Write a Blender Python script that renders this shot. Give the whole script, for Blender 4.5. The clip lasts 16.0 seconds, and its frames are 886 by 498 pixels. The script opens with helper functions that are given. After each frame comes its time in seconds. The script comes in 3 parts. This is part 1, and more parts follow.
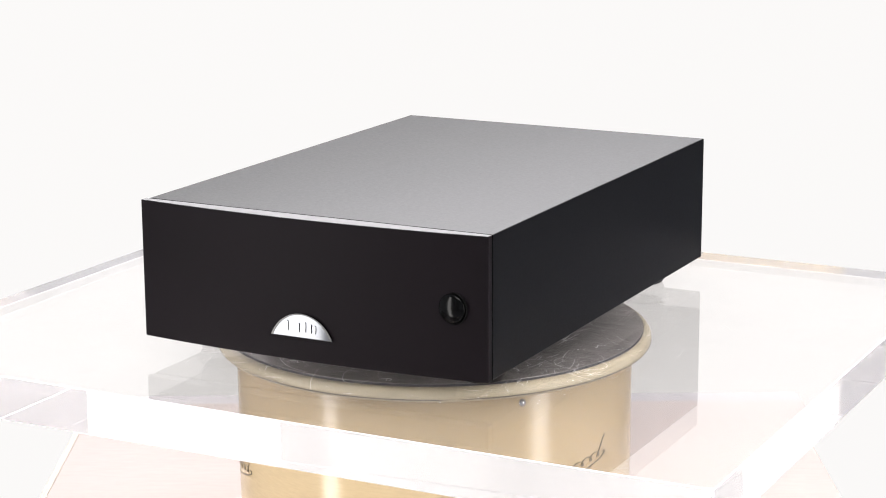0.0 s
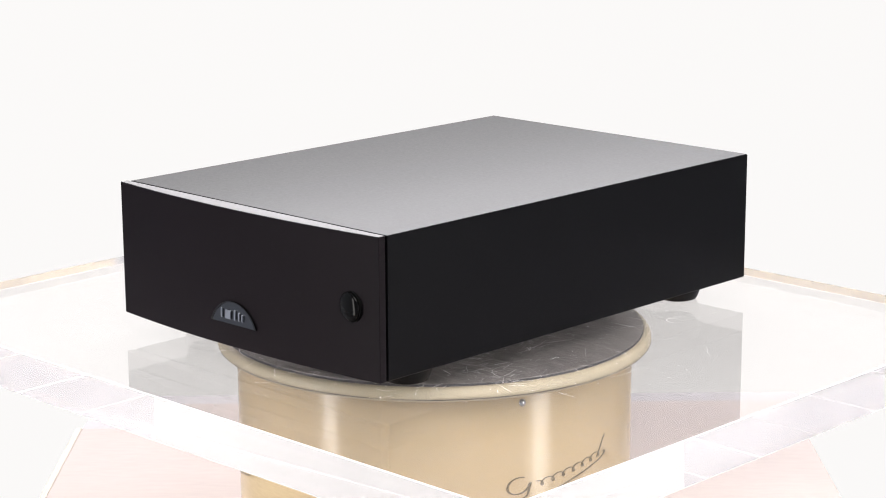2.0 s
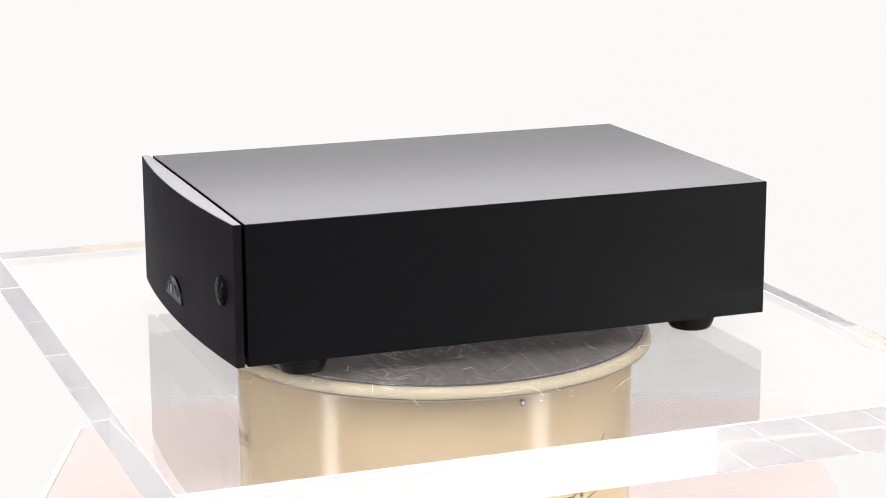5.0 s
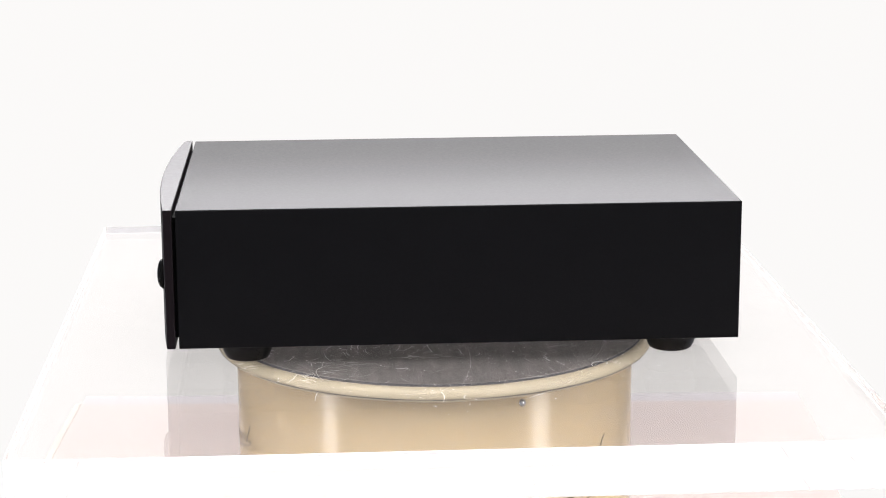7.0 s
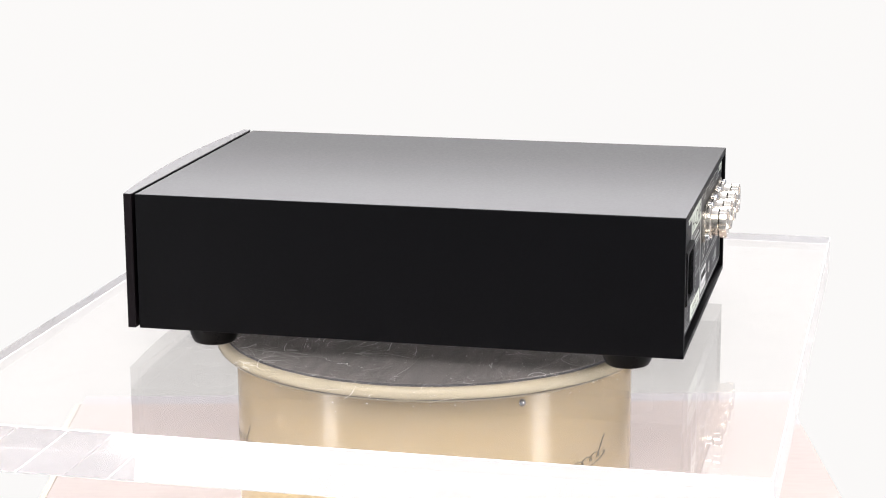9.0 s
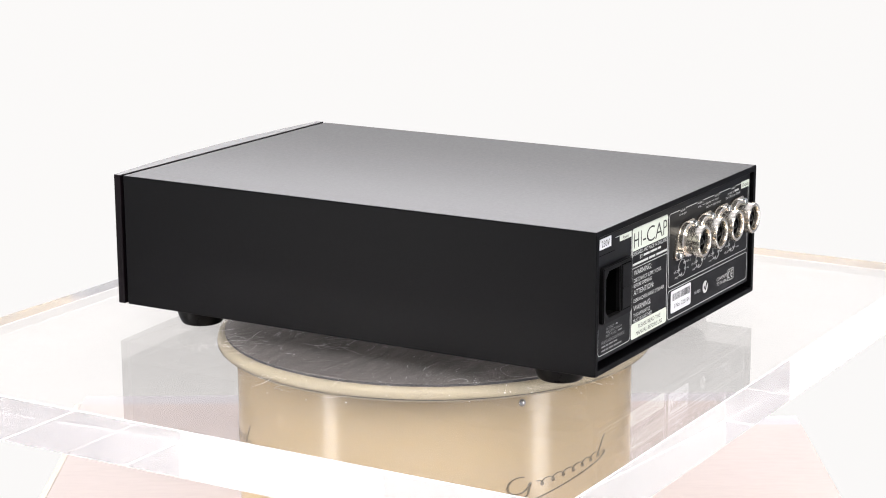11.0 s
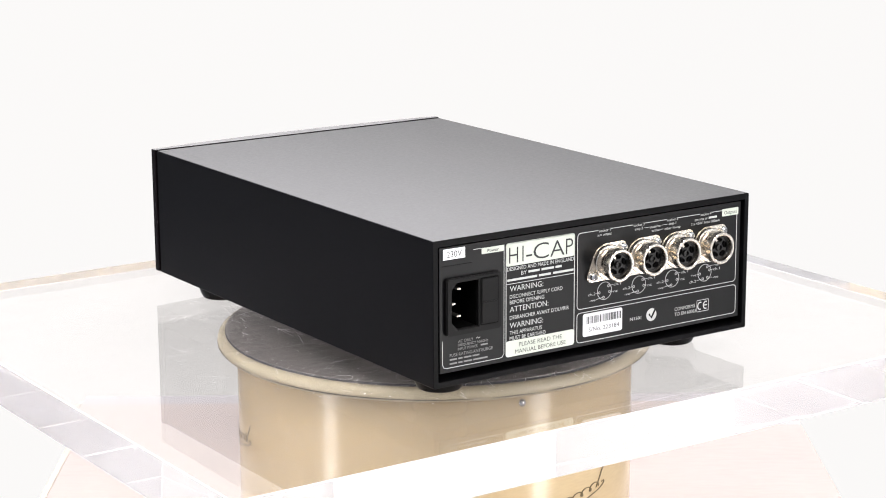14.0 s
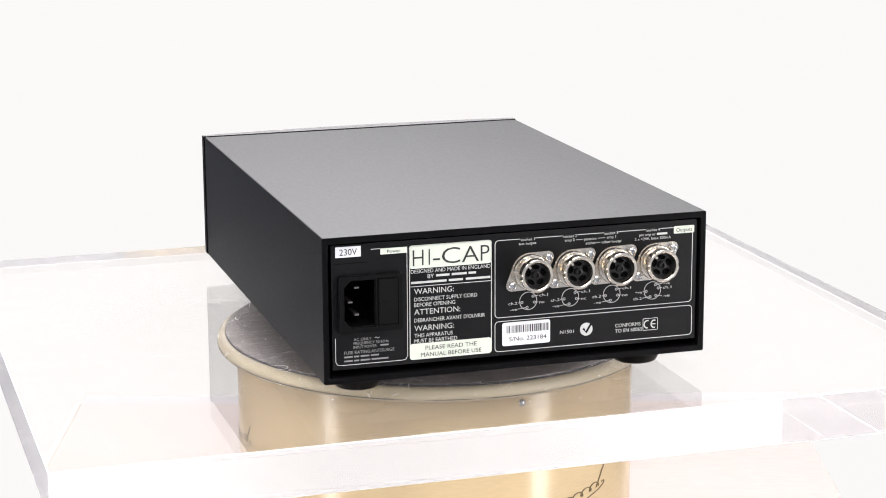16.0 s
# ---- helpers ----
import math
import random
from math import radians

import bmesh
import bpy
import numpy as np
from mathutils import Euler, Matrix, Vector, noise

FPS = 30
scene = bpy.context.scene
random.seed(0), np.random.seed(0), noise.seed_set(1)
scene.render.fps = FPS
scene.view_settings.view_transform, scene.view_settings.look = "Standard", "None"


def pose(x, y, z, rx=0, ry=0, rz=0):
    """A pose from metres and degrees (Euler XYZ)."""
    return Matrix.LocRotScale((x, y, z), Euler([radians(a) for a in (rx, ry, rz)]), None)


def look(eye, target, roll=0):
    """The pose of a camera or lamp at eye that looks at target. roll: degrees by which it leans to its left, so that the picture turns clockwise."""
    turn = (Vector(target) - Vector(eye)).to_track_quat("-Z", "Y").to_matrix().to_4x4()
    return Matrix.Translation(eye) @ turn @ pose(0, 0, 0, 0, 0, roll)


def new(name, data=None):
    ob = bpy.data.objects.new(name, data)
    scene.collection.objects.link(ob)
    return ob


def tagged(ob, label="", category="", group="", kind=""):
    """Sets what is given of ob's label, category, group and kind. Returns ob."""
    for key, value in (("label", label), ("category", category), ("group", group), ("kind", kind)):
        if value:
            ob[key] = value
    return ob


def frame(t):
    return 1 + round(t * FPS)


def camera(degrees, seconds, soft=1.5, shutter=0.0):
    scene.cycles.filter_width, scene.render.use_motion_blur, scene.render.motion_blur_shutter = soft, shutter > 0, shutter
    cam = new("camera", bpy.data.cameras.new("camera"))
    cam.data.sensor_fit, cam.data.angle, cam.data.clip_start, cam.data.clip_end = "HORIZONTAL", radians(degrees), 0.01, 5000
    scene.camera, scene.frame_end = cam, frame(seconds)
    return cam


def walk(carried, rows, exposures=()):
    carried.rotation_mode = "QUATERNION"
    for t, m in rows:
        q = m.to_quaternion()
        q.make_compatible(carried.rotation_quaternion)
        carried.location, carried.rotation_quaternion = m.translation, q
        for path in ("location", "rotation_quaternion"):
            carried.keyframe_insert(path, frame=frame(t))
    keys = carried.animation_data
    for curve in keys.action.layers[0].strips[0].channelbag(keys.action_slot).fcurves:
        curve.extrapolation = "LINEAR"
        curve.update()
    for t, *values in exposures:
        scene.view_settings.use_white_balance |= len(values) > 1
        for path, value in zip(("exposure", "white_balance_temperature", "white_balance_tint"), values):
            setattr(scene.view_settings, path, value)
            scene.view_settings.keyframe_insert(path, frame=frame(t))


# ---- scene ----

# ---------------------------------------------------------------- camera
cam = camera(23.964, 16.0, soft=1.0)
EYE = (0.0, -1.1764, 0.3131)
VIEW = look(EYE, (EYE[0] + 0.0040, EYE[1] + 0.9738, EYE[2] - 0.2275), -0.277)
walk(cam, [(0.0, VIEW), (16.0, VIEW)])

# ---------------------------------------------------------------- light
world = bpy.data.worlds.new("studio_world")
world.use_nodes = True
world.node_tree.nodes["Background"].inputs[0].default_value = (1.0, 0.98, 0.97, 1)
world.node_tree.nodes["Background"].inputs[1].default_value = 0.02
scene.world = world


def softbox(name, eye, target, wide, tall, watts, colour=(1, 0.97, 0.94)):
    lamp = bpy.data.lights.new(name, "AREA")
    lamp.shape, lamp.size, lamp.size_y, lamp.energy, lamp.color = "RECTANGLE", wide, tall, watts, colour
    ob = new(name, lamp)
    ob.matrix_world = look(eye, target)
    return ob


# two tall strip softboxes in front of the subject, one soft lamp overhead
softbox("softbox_strip", (-1.19, -0.74, -0.05), (0, 0, -0.05), 0.21, 1.5, 13)
softbox("softbox_strip", (1.19, -0.74, -0.05), (0, 0, -0.05), 0.25, 1.5, 15)
softbox("softbox_overhead", (0, -1.05, 1.45), (0, -0.05, -0.05), 1.4, 0.8, 33)
softbox("softbox_back", (0, 1.66, 1.17), (0, 0, 1.0), 1.5, 1.2, 100, (0.99, 0.965, 1.0))
# light bounces many times inside the thick acrylic
scene.cycles.max_bounces, scene.cycles.glossy_bounces, scene.cycles.transmission_bounces = 24, 24, 24

# ---------------------------------------------------------------- materials


def material(name, base, rough=0.5, metal=0.0, **more):
    m = bpy.data.materials.new(name)
    m.use_nodes = True
    b = m.node_tree.nodes["Principled BSDF"]
    b.inputs["Base Color"].default_value = (*base, 1)
    b.inputs["Roughness"].default_value = rough
    b.inputs["Metallic"].default_value = metal
    for key, value in more.items():
        b.inputs[key.replace("_", " ")].default_value = value
    return m


def varied(m, scale, spread, rough_spread=0.0, bump=0.0, stretch=(1, 1, 1), fine=None, detail=5):
    """Two scales of noise on colour and roughness, and a fine relief."""
    t = m.node_tree
    b = t.nodes["Principled BSDF"]
    coord = t.nodes.new("ShaderNodeTexCoord")
    mapping = t.nodes.new("ShaderNodeMapping")
    mapping.inputs["Scale"].default_value = stretch
    t.links.new(coord.outputs["Object"], mapping.inputs["Vector"])
    n1, n2 = t.nodes.new("ShaderNodeTexNoise"), t.nodes.new("ShaderNodeTexNoise")
    n1.inputs["Scale"].default_value, n1.inputs["Detail"].default_value = scale, detail
    n2.inputs["Scale"].default_value, n2.inputs["Detail"].default_value = fine or scale * 12, 3
    for n in (n1, n2):
        t.links.new(mapping.outputs["Vector"], n.inputs["Vector"])
    both = t.nodes.new("ShaderNodeMath")
    both.operation = "ADD"
    t.links.new(n1.outputs["Fac"], both.inputs[0])
    t.links.new(n2.outputs["Fac"], both.inputs[1])
    base = tuple(b.inputs["Base Color"].default_value)[:3]
    ramp = t.nodes.new("ShaderNodeMapRange")
    ramp.inputs["From Min"].default_value, ramp.inputs["From Max"].default_value = 0.6, 1.4
    ramp.inputs["To Min"].default_value, ramp.inputs["To Max"].default_value = 1 - spread, 1 + spread
    t.links.new(both.outputs[0], ramp.inputs["Value"])
    tint = t.nodes.new("ShaderNodeVectorMath")
    tint.operation = "SCALE"
    tint.inputs[0].default_value = base
    t.links.new(ramp.outputs[0], tint.inputs["Scale"])
    t.links.new(tint.outputs[0], b.inputs["Base Color"])
    if rough_spread:
        r = b.inputs["Roughness"].default_value
        rr = t.nodes.new("ShaderNodeMapRange")
        rr.inputs["From Min"].default_value, rr.inputs["From Max"].default_value = 0.6, 1.4
        rr.inputs["To Min"].default_value, rr.inputs["To Max"].default_value = r - rough_spread, r + rough_spread
        t.links.new(both.outputs[0], rr.inputs["Value"])
        t.links.new(rr.outputs[0], b.inputs["Roughness"])
    if bump:
        bn = t.nodes.new("ShaderNodeBump")
        bn.inputs["Strength"].default_value, bn.inputs["Distance"].default_value = bump, 0.0004
        t.links.new(n2.outputs["Fac"], bn.inputs["Height"])
        t.links.new(bn.outputs[0], b.inputs["Normal"])
    return m


CASE = varied(material("black_powder_coat", (0.0030, 0.0029, 0.0034), 0.41, IOR=1.15), 480, 0.25, 0.03, fine=1250, detail=2)
FACE = varied(material("black_anodised_front", (0.0054, 0.0035, 0.0047), 0.5, Specular_IOR_Level=0.07), 24, 0.2, 0.05, fine=1800)
MACHINED = varied(material("machined_black_edge", (0.012, 0.0105, 0.011), 0.38, IOR=1.28), 300, 0.2, 0.04)
SHADOW_GAP = varied(material("matt_black_metal", (0.003, 0.003, 0.003), 0.7, Specular_IOR_Level=0.05), 60, 0.2)
RUBBER = varied(material("black_rubber_foot", (0.004, 0.0037, 0.0037), 0.30, Specular_IOR_Level=0.1), 80, 0.25, 0.08)
GLOSS = material("gloss_black_plastic", (0.004, 0.004, 0.004), 0.14, Specular_IOR_Level=0.35)
BUTTON = material("gloss_black_button", (0.0016, 0.0016, 0.0016), 0.14, Specular_IOR_Level=0.10)
MIRROR = material("mirror_badge", (0.085, 0.088, 0.095), 0.05, 1.0)
SATIN = material("satin_mirror", (0.42, 0.43, 0.45), 0.12, 1.0)
REAR = varied(material("black_rear_plate", (0.0042, 0.0042, 0.0048), 0.42, Specular_IOR_Level=0.17), 40, 0.25, 0.06, fine=1500)
PLASTIC = varied(material("black_inlet_plastic", (0.0042, 0.0040, 0.0042), 0.42, Specular_IOR_Level=0.10), 60, 0.2, 0.06, 0.1, fine=900)
# near-black for recesses, gaps and contact holes: their shade as base colour
CAVITY = varied(material("recess_shade_black", (0.0012, 0.0012, 0.0012), 0.8, Specular_IOR_Level=0.05), 90, 0.2)
INK = varied(material("white_print", (0.52, 0.53, 0.52), 0.6), 300, 0.12)
DIMINK = varied(material("grey_print", (0.22, 0.22, 0.22), 0.6), 300, 0.12)
INSERT = varied(material("dark_grey_socket_insert", (0.0045, 0.004, 0.004), 0.42, Specular_IOR_Level=0.3), 120, 0.25, 0.08)
DARKINK = varied(material("black_print", (0.02, 0.02, 0.02), 0.6), 300, 0.2)
CREAM = varied(material("pale_green_label_print", (0.62, 0.66, 0.58), 0.55), 150, 0.06)
PAPER = varied(material("white_paper_label", (0.74, 0.74, 0.77), 0.5, Coat_Weight=1.0, Coat_Roughness=0.06), 200, 0.05)
NICKEL = varied(material("nickel_shell", (0.76, 0.70, 0.61), 0.24, 1.0), 90, 0.10, 0.05, 0.08, fine=700)
SCREWMETAL = varied(material("zinc_screw", (0.62, 0.62, 0.62), 0.25, 1.0), 300, 0.2, 0.08)
BRASS = material("pin_metal", (0.30, 0.285, 0.26), 0.35, 1.0)
ENAMEL = varied(material("cream_enamel", (0.53, 0.41, 0.243), 0.15), 14, 0.07, 0.05, 0.22, stretch=(0.5, 0.5, 3), fine=300)
RIM = varied(material("cream_platter_rim", (0.52, 0.455, 0.325), 0.38), 40, 0.08, 0.06, 0.10)
GOLD = varied(material("bronze_script_paint", (0.13, 0.095, 0.04), 0.35), 120, 0.3, 0.08)
ALLOY = varied(material("worn_aluminium_plate", (0.36, 0.335, 0.33), 0.40, 0.8), 30, 0.5, 0.03, 0.05, stretch=(1, 6, 1), fine=300, detail=8)
BRIGHT = varied(material("bright_scratched_metal", (0.62, 0.60, 0.59), 0.45, 0.6), 200, 0.3)
MARK = material("scuffed_acrylic", (0.85, 0.84, 0.82), 0.7)
SMEAR_AND_GAP = material("smudge_and_gap_dark", (0.05, 0.05, 0.06), 0.6)
BOARD = varied(material("blush_board", (0.45, 0.395, 0.37), 0.85, Specular_IOR_Level=0.03), 6, 0.05, 0.03, stretch=(1, 4, 1), fine=60)
EDGE = varied(material("pale_board_edge", (0.54, 0.49, 0.43), 0.8, Specular_IOR_Level=0.05), 20, 0.05)
GREYEDGE = varied(material("grey_board_edge", (0.43, 0.415, 0.42), 0.8, Specular_IOR_Level=0.05), 20, 0.08)
ROOMPAINT = varied(material("pale_studio_paint", (0.54, 0.56, 0.60), 0.8), 3, 0.12, 0.05)



def acrylic(name, rough, low, high, scale, tint):
    """Clear acrylic with an uneven white haze: wear on the face, added lightness on edges."""
    m = material(name, (0.985, 0.965, 0.955), rough, 0.0, IOR=1.49, Transmission_Weight=1.0)
    t = m.node_tree
    haze, mix, n, r = (t.nodes.new(k) for k in ("ShaderNodeBsdfDiffuse", "ShaderNodeMixShader", "ShaderNodeTexNoise", "ShaderNodeMapRange"))
    haze.inputs["Color"].default_value = (*tint, 1)
    where = t.nodes.new("ShaderNodeTexCoord")
    t.links.new(where.outputs["Object"], n.inputs["Vector"])
    n.inputs["Scale"].default_value, n.inputs["Detail"].default_value = scale, 2
    r.inputs["From Min"].default_value, r.inputs["From Max"].default_value = 0.35, 0.7
    r.inputs["To Min"].default_value, r.inputs["To Max"].default_value = low, high
    t.links.new(n.outputs["Fac"], r.inputs["Value"])
    t.links.new(r.outputs[0], mix.inputs[0])
    t.links.new(t.nodes["Principled BSDF"].outputs[0], mix.inputs[1])
    t.links.new(haze.outputs[0], mix.inputs[2])
    t.links.new(mix.outputs[0], t.nodes["Material Output"].inputs["Surface"])
    return m


ACRYLIC = acrylic("clear_acrylic", 0.0, 0.04, 0.065, 42, (0.82, 0.78, 0.77))
UNDERSIDE = acrylic("clean_acrylic_underside", 0.0, 0.01, 0.02, 20, (0.80, 0.78, 0.78))
# white mixed into the clear edge in place of light from the surroundings
WHITENED_EDGE = acrylic("whitened_polished_edge", 0.0, 0.23, 0.26, 12, (0.82, 0.79, 0.785))
# white chamfer: the bright edge line put into the colour
CHAMFER = acrylic("whitened_acrylic_chamfer", 0.2, 0.75, 0.9, 60, (0.93, 0.92, 0.93))

# scratches scatter light from both sides
_t = MARK.node_tree
_tr, _mix = _t.nodes.new("ShaderNodeBsdfTranslucent"), _t.nodes.new("ShaderNodeMixShader")
_tr.inputs["Color"].default_value = (0.95, 0.95, 0.95, 1)
_t.links.new(_t.nodes["Principled BSDF"].outputs[0], _mix.inputs[1])
_t.links.new(_tr.outputs[0], _mix.inputs[2])
_t.links.new(_mix.outputs[0], _t.nodes["Material Output"].inputs["Surface"])

# the paper emits its own brightness in place of lamps lighting it
GLOW = bpy.data.materials.new("glowing_white_backdrop")
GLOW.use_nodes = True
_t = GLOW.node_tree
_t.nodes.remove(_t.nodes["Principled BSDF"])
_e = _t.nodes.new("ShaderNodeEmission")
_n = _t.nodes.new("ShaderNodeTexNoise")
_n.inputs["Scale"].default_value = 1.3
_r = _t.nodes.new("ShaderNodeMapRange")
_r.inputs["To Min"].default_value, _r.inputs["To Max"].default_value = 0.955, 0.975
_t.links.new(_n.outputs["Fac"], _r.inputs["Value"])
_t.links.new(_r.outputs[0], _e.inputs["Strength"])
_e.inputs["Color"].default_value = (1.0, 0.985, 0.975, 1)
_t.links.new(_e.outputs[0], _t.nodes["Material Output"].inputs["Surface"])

# ---------------------------------------------------------------- mesh tools


def mesh_of(name, bm, mat, smooth=0.0):
    if smooth:
        for f in bm.faces:
            f.smooth = True
        for e in bm.edges:
            e.smooth = len(e.link_faces) == 2 and e.calc_face_angle(3.0) < radians(smooth)
    me = bpy.data.meshes.new(name)
    bm.to_mesh(me)
    bm.free()
    me.materials.append(mat)
    return me


def part(name, bm, mat, parent=None, label="", smooth=0.0, at=None):
    me = bm if isinstance(bm, bpy.types.Mesh) else mesh_of(name, bm, mat, smooth)
    ob = new(name, me)
    ob.parent = parent
    if at is not None:
        ob.matrix_basis = at
    return tagged(ob, label)


def block(x0, x1, y0, y1, z0, z1, bevel=0.0, segments=2):
    bm = bmesh.new()
    bmesh.ops.create_cube(bm, size=1)
    for v in bm.verts:
        v.co = Vector(((x0 + x1) / 2 + v.co.x * (x1 - x0), (y0 + y1) / 2 + v.co.y * (y1 - y0), (z0 + z1) / 2 + v.co.z * (z1 - z0)))
    if bevel:
        bmesh.ops.bevel(bm, geom=bm.edges[:], offset=bevel, segments=segments, affect="EDGES", profile=0.5)
    return bm


def lathe(profile, n=64, closed=False):
    """Turns a profile of (radius, z) about the z axis."""
    bm = bmesh.new()
    rings = []
    for r, z in profile:
        if r < 1e-7:
            rings.append([bm.verts.new((0, 0, z))])
        else:
            rings.append([bm.verts.new((r * math.cos(2 * math.pi * i / n), r * math.sin(2 * math.pi * i / n), z)) for i in range(n)])
    pairs = list(zip(rings, rings[1:])) + ([(rings[-1], rings[0])] if closed else [])
    for a, b in pairs:
        for i in range(n):
            j = (i + 1) % n
            if len(a) == 1 and len(b) == 1:
                continue
            if len(a) == 1:
                bm.faces.new((a[0], b[i], b[j]))
            elif len(b) == 1:
                bm.faces.new((a[i], a[j], b[0]))
            else:
                bm.faces.new((a[i], a[j], b[j], b[i]))
    bmesh.ops.recalc_face_normals(bm, faces=bm.faces[:])
    return bm


def prism(points, z0, z1, bevel=0.0):
    """A flat outline in xy, drawn out from z0 to z1."""
    bm = bmesh.new()
    low = [bm.verts.new((x, y, z0)) for x, y in points]
    high = [bm.verts.new((x, y, z1)) for x, y in points]
    bm.faces.new(low)
    bm.faces.new(high)
    for i in range(len(points)):
        j = (i + 1) % len(points)
        bm.faces.new((low[i], low[j], high[j], high[i]))
    bmesh.ops.recalc_face_normals(bm, faces=bm.faces[:])
    if bevel:
        top = [e for e in bm.edges if all(abs(v.co.z - z1) < 1e-9 for v in e.verts)]
        bmesh.ops.bevel(bm, geom=top, offset=bevel, segments=2, affect="EDGES")
    return bm


def rounded(x0, x1, y0, y1, r, n=5):
    pts = []
    for cx, cy, a0 in ((x1 - r, y1 - r, 0), (x0 + r, y1 - r, 90), (x0 + r, y0 + r, 180), (x1 - r, y0 + r, 270)):
        for i in range(n + 1):
            a = radians(a0 + 90 * i / n)
            pts.append((cx + r * math.cos(a), cy + r * math.sin(a)))
    return pts


def frame_ring(outer, inner, z0, z1):
    bm = bmesh.new()
    rows = [[bm.verts.new((x, y, z)) for x, y in pts] for pts, z in ((outer, z0), (outer, z1), (inner, z1), (inner, z0))]
    n = len(outer)
    for k in range(4):
        a, b = rows[k], rows[(k + 1) % 4]
        for i in range(n):
            bm.faces.new((a[i], a[(i + 1) % n], b[(i + 1) % n], b[i]))
    bmesh.ops.recalc_face_normals(bm, faces=bm.faces[:])
    return bm


def ribbon(points, wide, z0, z1):
    """A stroke of even width along points in xy."""
    bm = bmesh.new()
    rows = []
    for i, p in enumerate(points):
        a, b = Vector(points[max(i - 1, 0)]), Vector(points[min(i + 1, len(points) - 1)])
        d = (b - a).normalized()
        s = Vector((-d.y, d.x)) * wide / 2
        p = Vector(p)
        rows.append([bm.verts.new((*(p + s), z0)), bm.verts.new((*(p + s), z1)), bm.verts.new((*(p - s), z1)), bm.verts.new((*(p - s), z0))])
    for a, b in zip(rows, rows[1:]):
        for k in range(4):
            bm.faces.new((a[k], a[(k + 1) % 4], b[(k + 1) % 4], b[k]))
    bm.faces.new(rows[0])
    bm.faces.new(rows[-1])
    bmesh.ops.recalc_face_normals(bm, faces=bm.faces[:])
    return bm


def holed(outer, hole, high, deep):
    """A block from z = 0 to high over an outline, with a well of the given depth in it."""
    bm = bmesh.new()

    def loop(pts, z):
        vs = [bm.verts.new((x, y, z)) for x, y in pts]
        return vs, [bm.edges.new((vs[i], vs[(i + 1) % len(vs)])) for i in range(len(vs))]

    def skirt(a, b):
        for i in range(len(a)):
            j = (i + 1) % len(a)
            bm.faces.new((a[i], a[j], b[j], b[i]))

    top, e1 = loop(outer, high)
    well, e2 = loop(hole, high)
    bmesh.ops.triangle_fill(bm, use_beauty=True, edges=e1 + e2)
    base, _ = loop(outer, 0)
    sole, _ = loop(hole, high - deep)
    skirt(top, base)
    skirt(well, sole)
    bm.faces.new(base)
    bm.faces.new(sole)
    bmesh.ops.recalc_face_normals(bm, faces=bm.faces[:])
    return bm


def text_mesh(words, x0, x1, yc, tall, mat, thin=0.0):
    """Lettering whose left and right ends lie at x0 and x1, centred on yc, capitals of the given height."""
    cu = bpy.data.curves.new("lettering", "FONT")
    cu.body, cu.extrude, cu.resolution_u, cu.offset = words, 0.0, 3, thin
    ob = bpy.data.objects.new("lettering", cu)
    scene.collection.objects.link(ob)
    me = bpy.data.meshes.new_from_object(ob.evaluated_get(bpy.context.evaluated_depsgraph_get()))
    bpy.data.objects.remove(ob)
    bpy.data.curves.remove(cu)
    xs, cap = [v.co.x for v in me.vertices], 0.729
    lo, hi = min(xs), max(xs)
    for v in me.vertices:
        v.co = Vector((x0 + (v.co.x - lo) / (hi - lo) * (x1 - x0), yc + (v.co.y / cap - 0.5) * tall, 0.00012))
    me.name = "lettering"
    me.materials.clear()
    me.materials.append(mat)
    return me


# ---------------------------------------------------------------- the studio
SLAB = 0.0245         # thickness of the acrylic slab, whose top is z = 0
BOARD_TOP = -0.150
FLOOR = -0.90


def studio():
    # seamless backdrop: floor sheet that sweeps up behind the plinth
    bm = bmesh.new()
    prof = [(-0.45, FLOOR + 0.004)] + [(1.1 + 0.6 * math.sin(radians(a)), FLOOR + 0.604 - 0.6 * math.cos(radians(a))) for a in range(0, 91, 6)] + [(1.7, 1.7)]
    rows = [[bm.verts.new((x, y, z)) for x in (-0.85, 0, 0.85)] for y, z in prof]
    for a, b in zip(rows, rows[1:]):
        for k in range(2):
            bm.faces.new((a[k], a[k + 1], b[k + 1], b[k]))
    bmesh.ops.solidify(bm, geom=bm.faces[:], thickness=0.003)
    tagged(part("backdrop", bm, GLOW, smooth=40), "seamless white paper backdrop behind the plinth, glowing by itself", "backdrop", kind="structure")
    for name, box in (("floor", (-2.6, 2.6, -3.0, 2.4, FLOOR - 0.1, FLOOR)), ("ceiling", (-2.6, 2.6, -3.0, 2.4, 1.9, 2.0)),
                      ("wall_north", (-2.6, 2.6, 2.4, 2.5, FLOOR - 0.1, 2.0)), ("wall_south", (-2.6, 2.6, -3.1, -3.0, FLOOR - 0.1, 2.0)),
                      ("wall_east", (2.6, 2.7, -3.1, 2.5, FLOOR - 0.1, 2.0)), ("wall_west", (-2.7, -2.6, -3.1, 2.5, FLOOR - 0.1, 2.0))):
        tagged(part(name, block(*box), ROOMPAINT), "plain pale grey painted studio surface", "room", kind="structure")


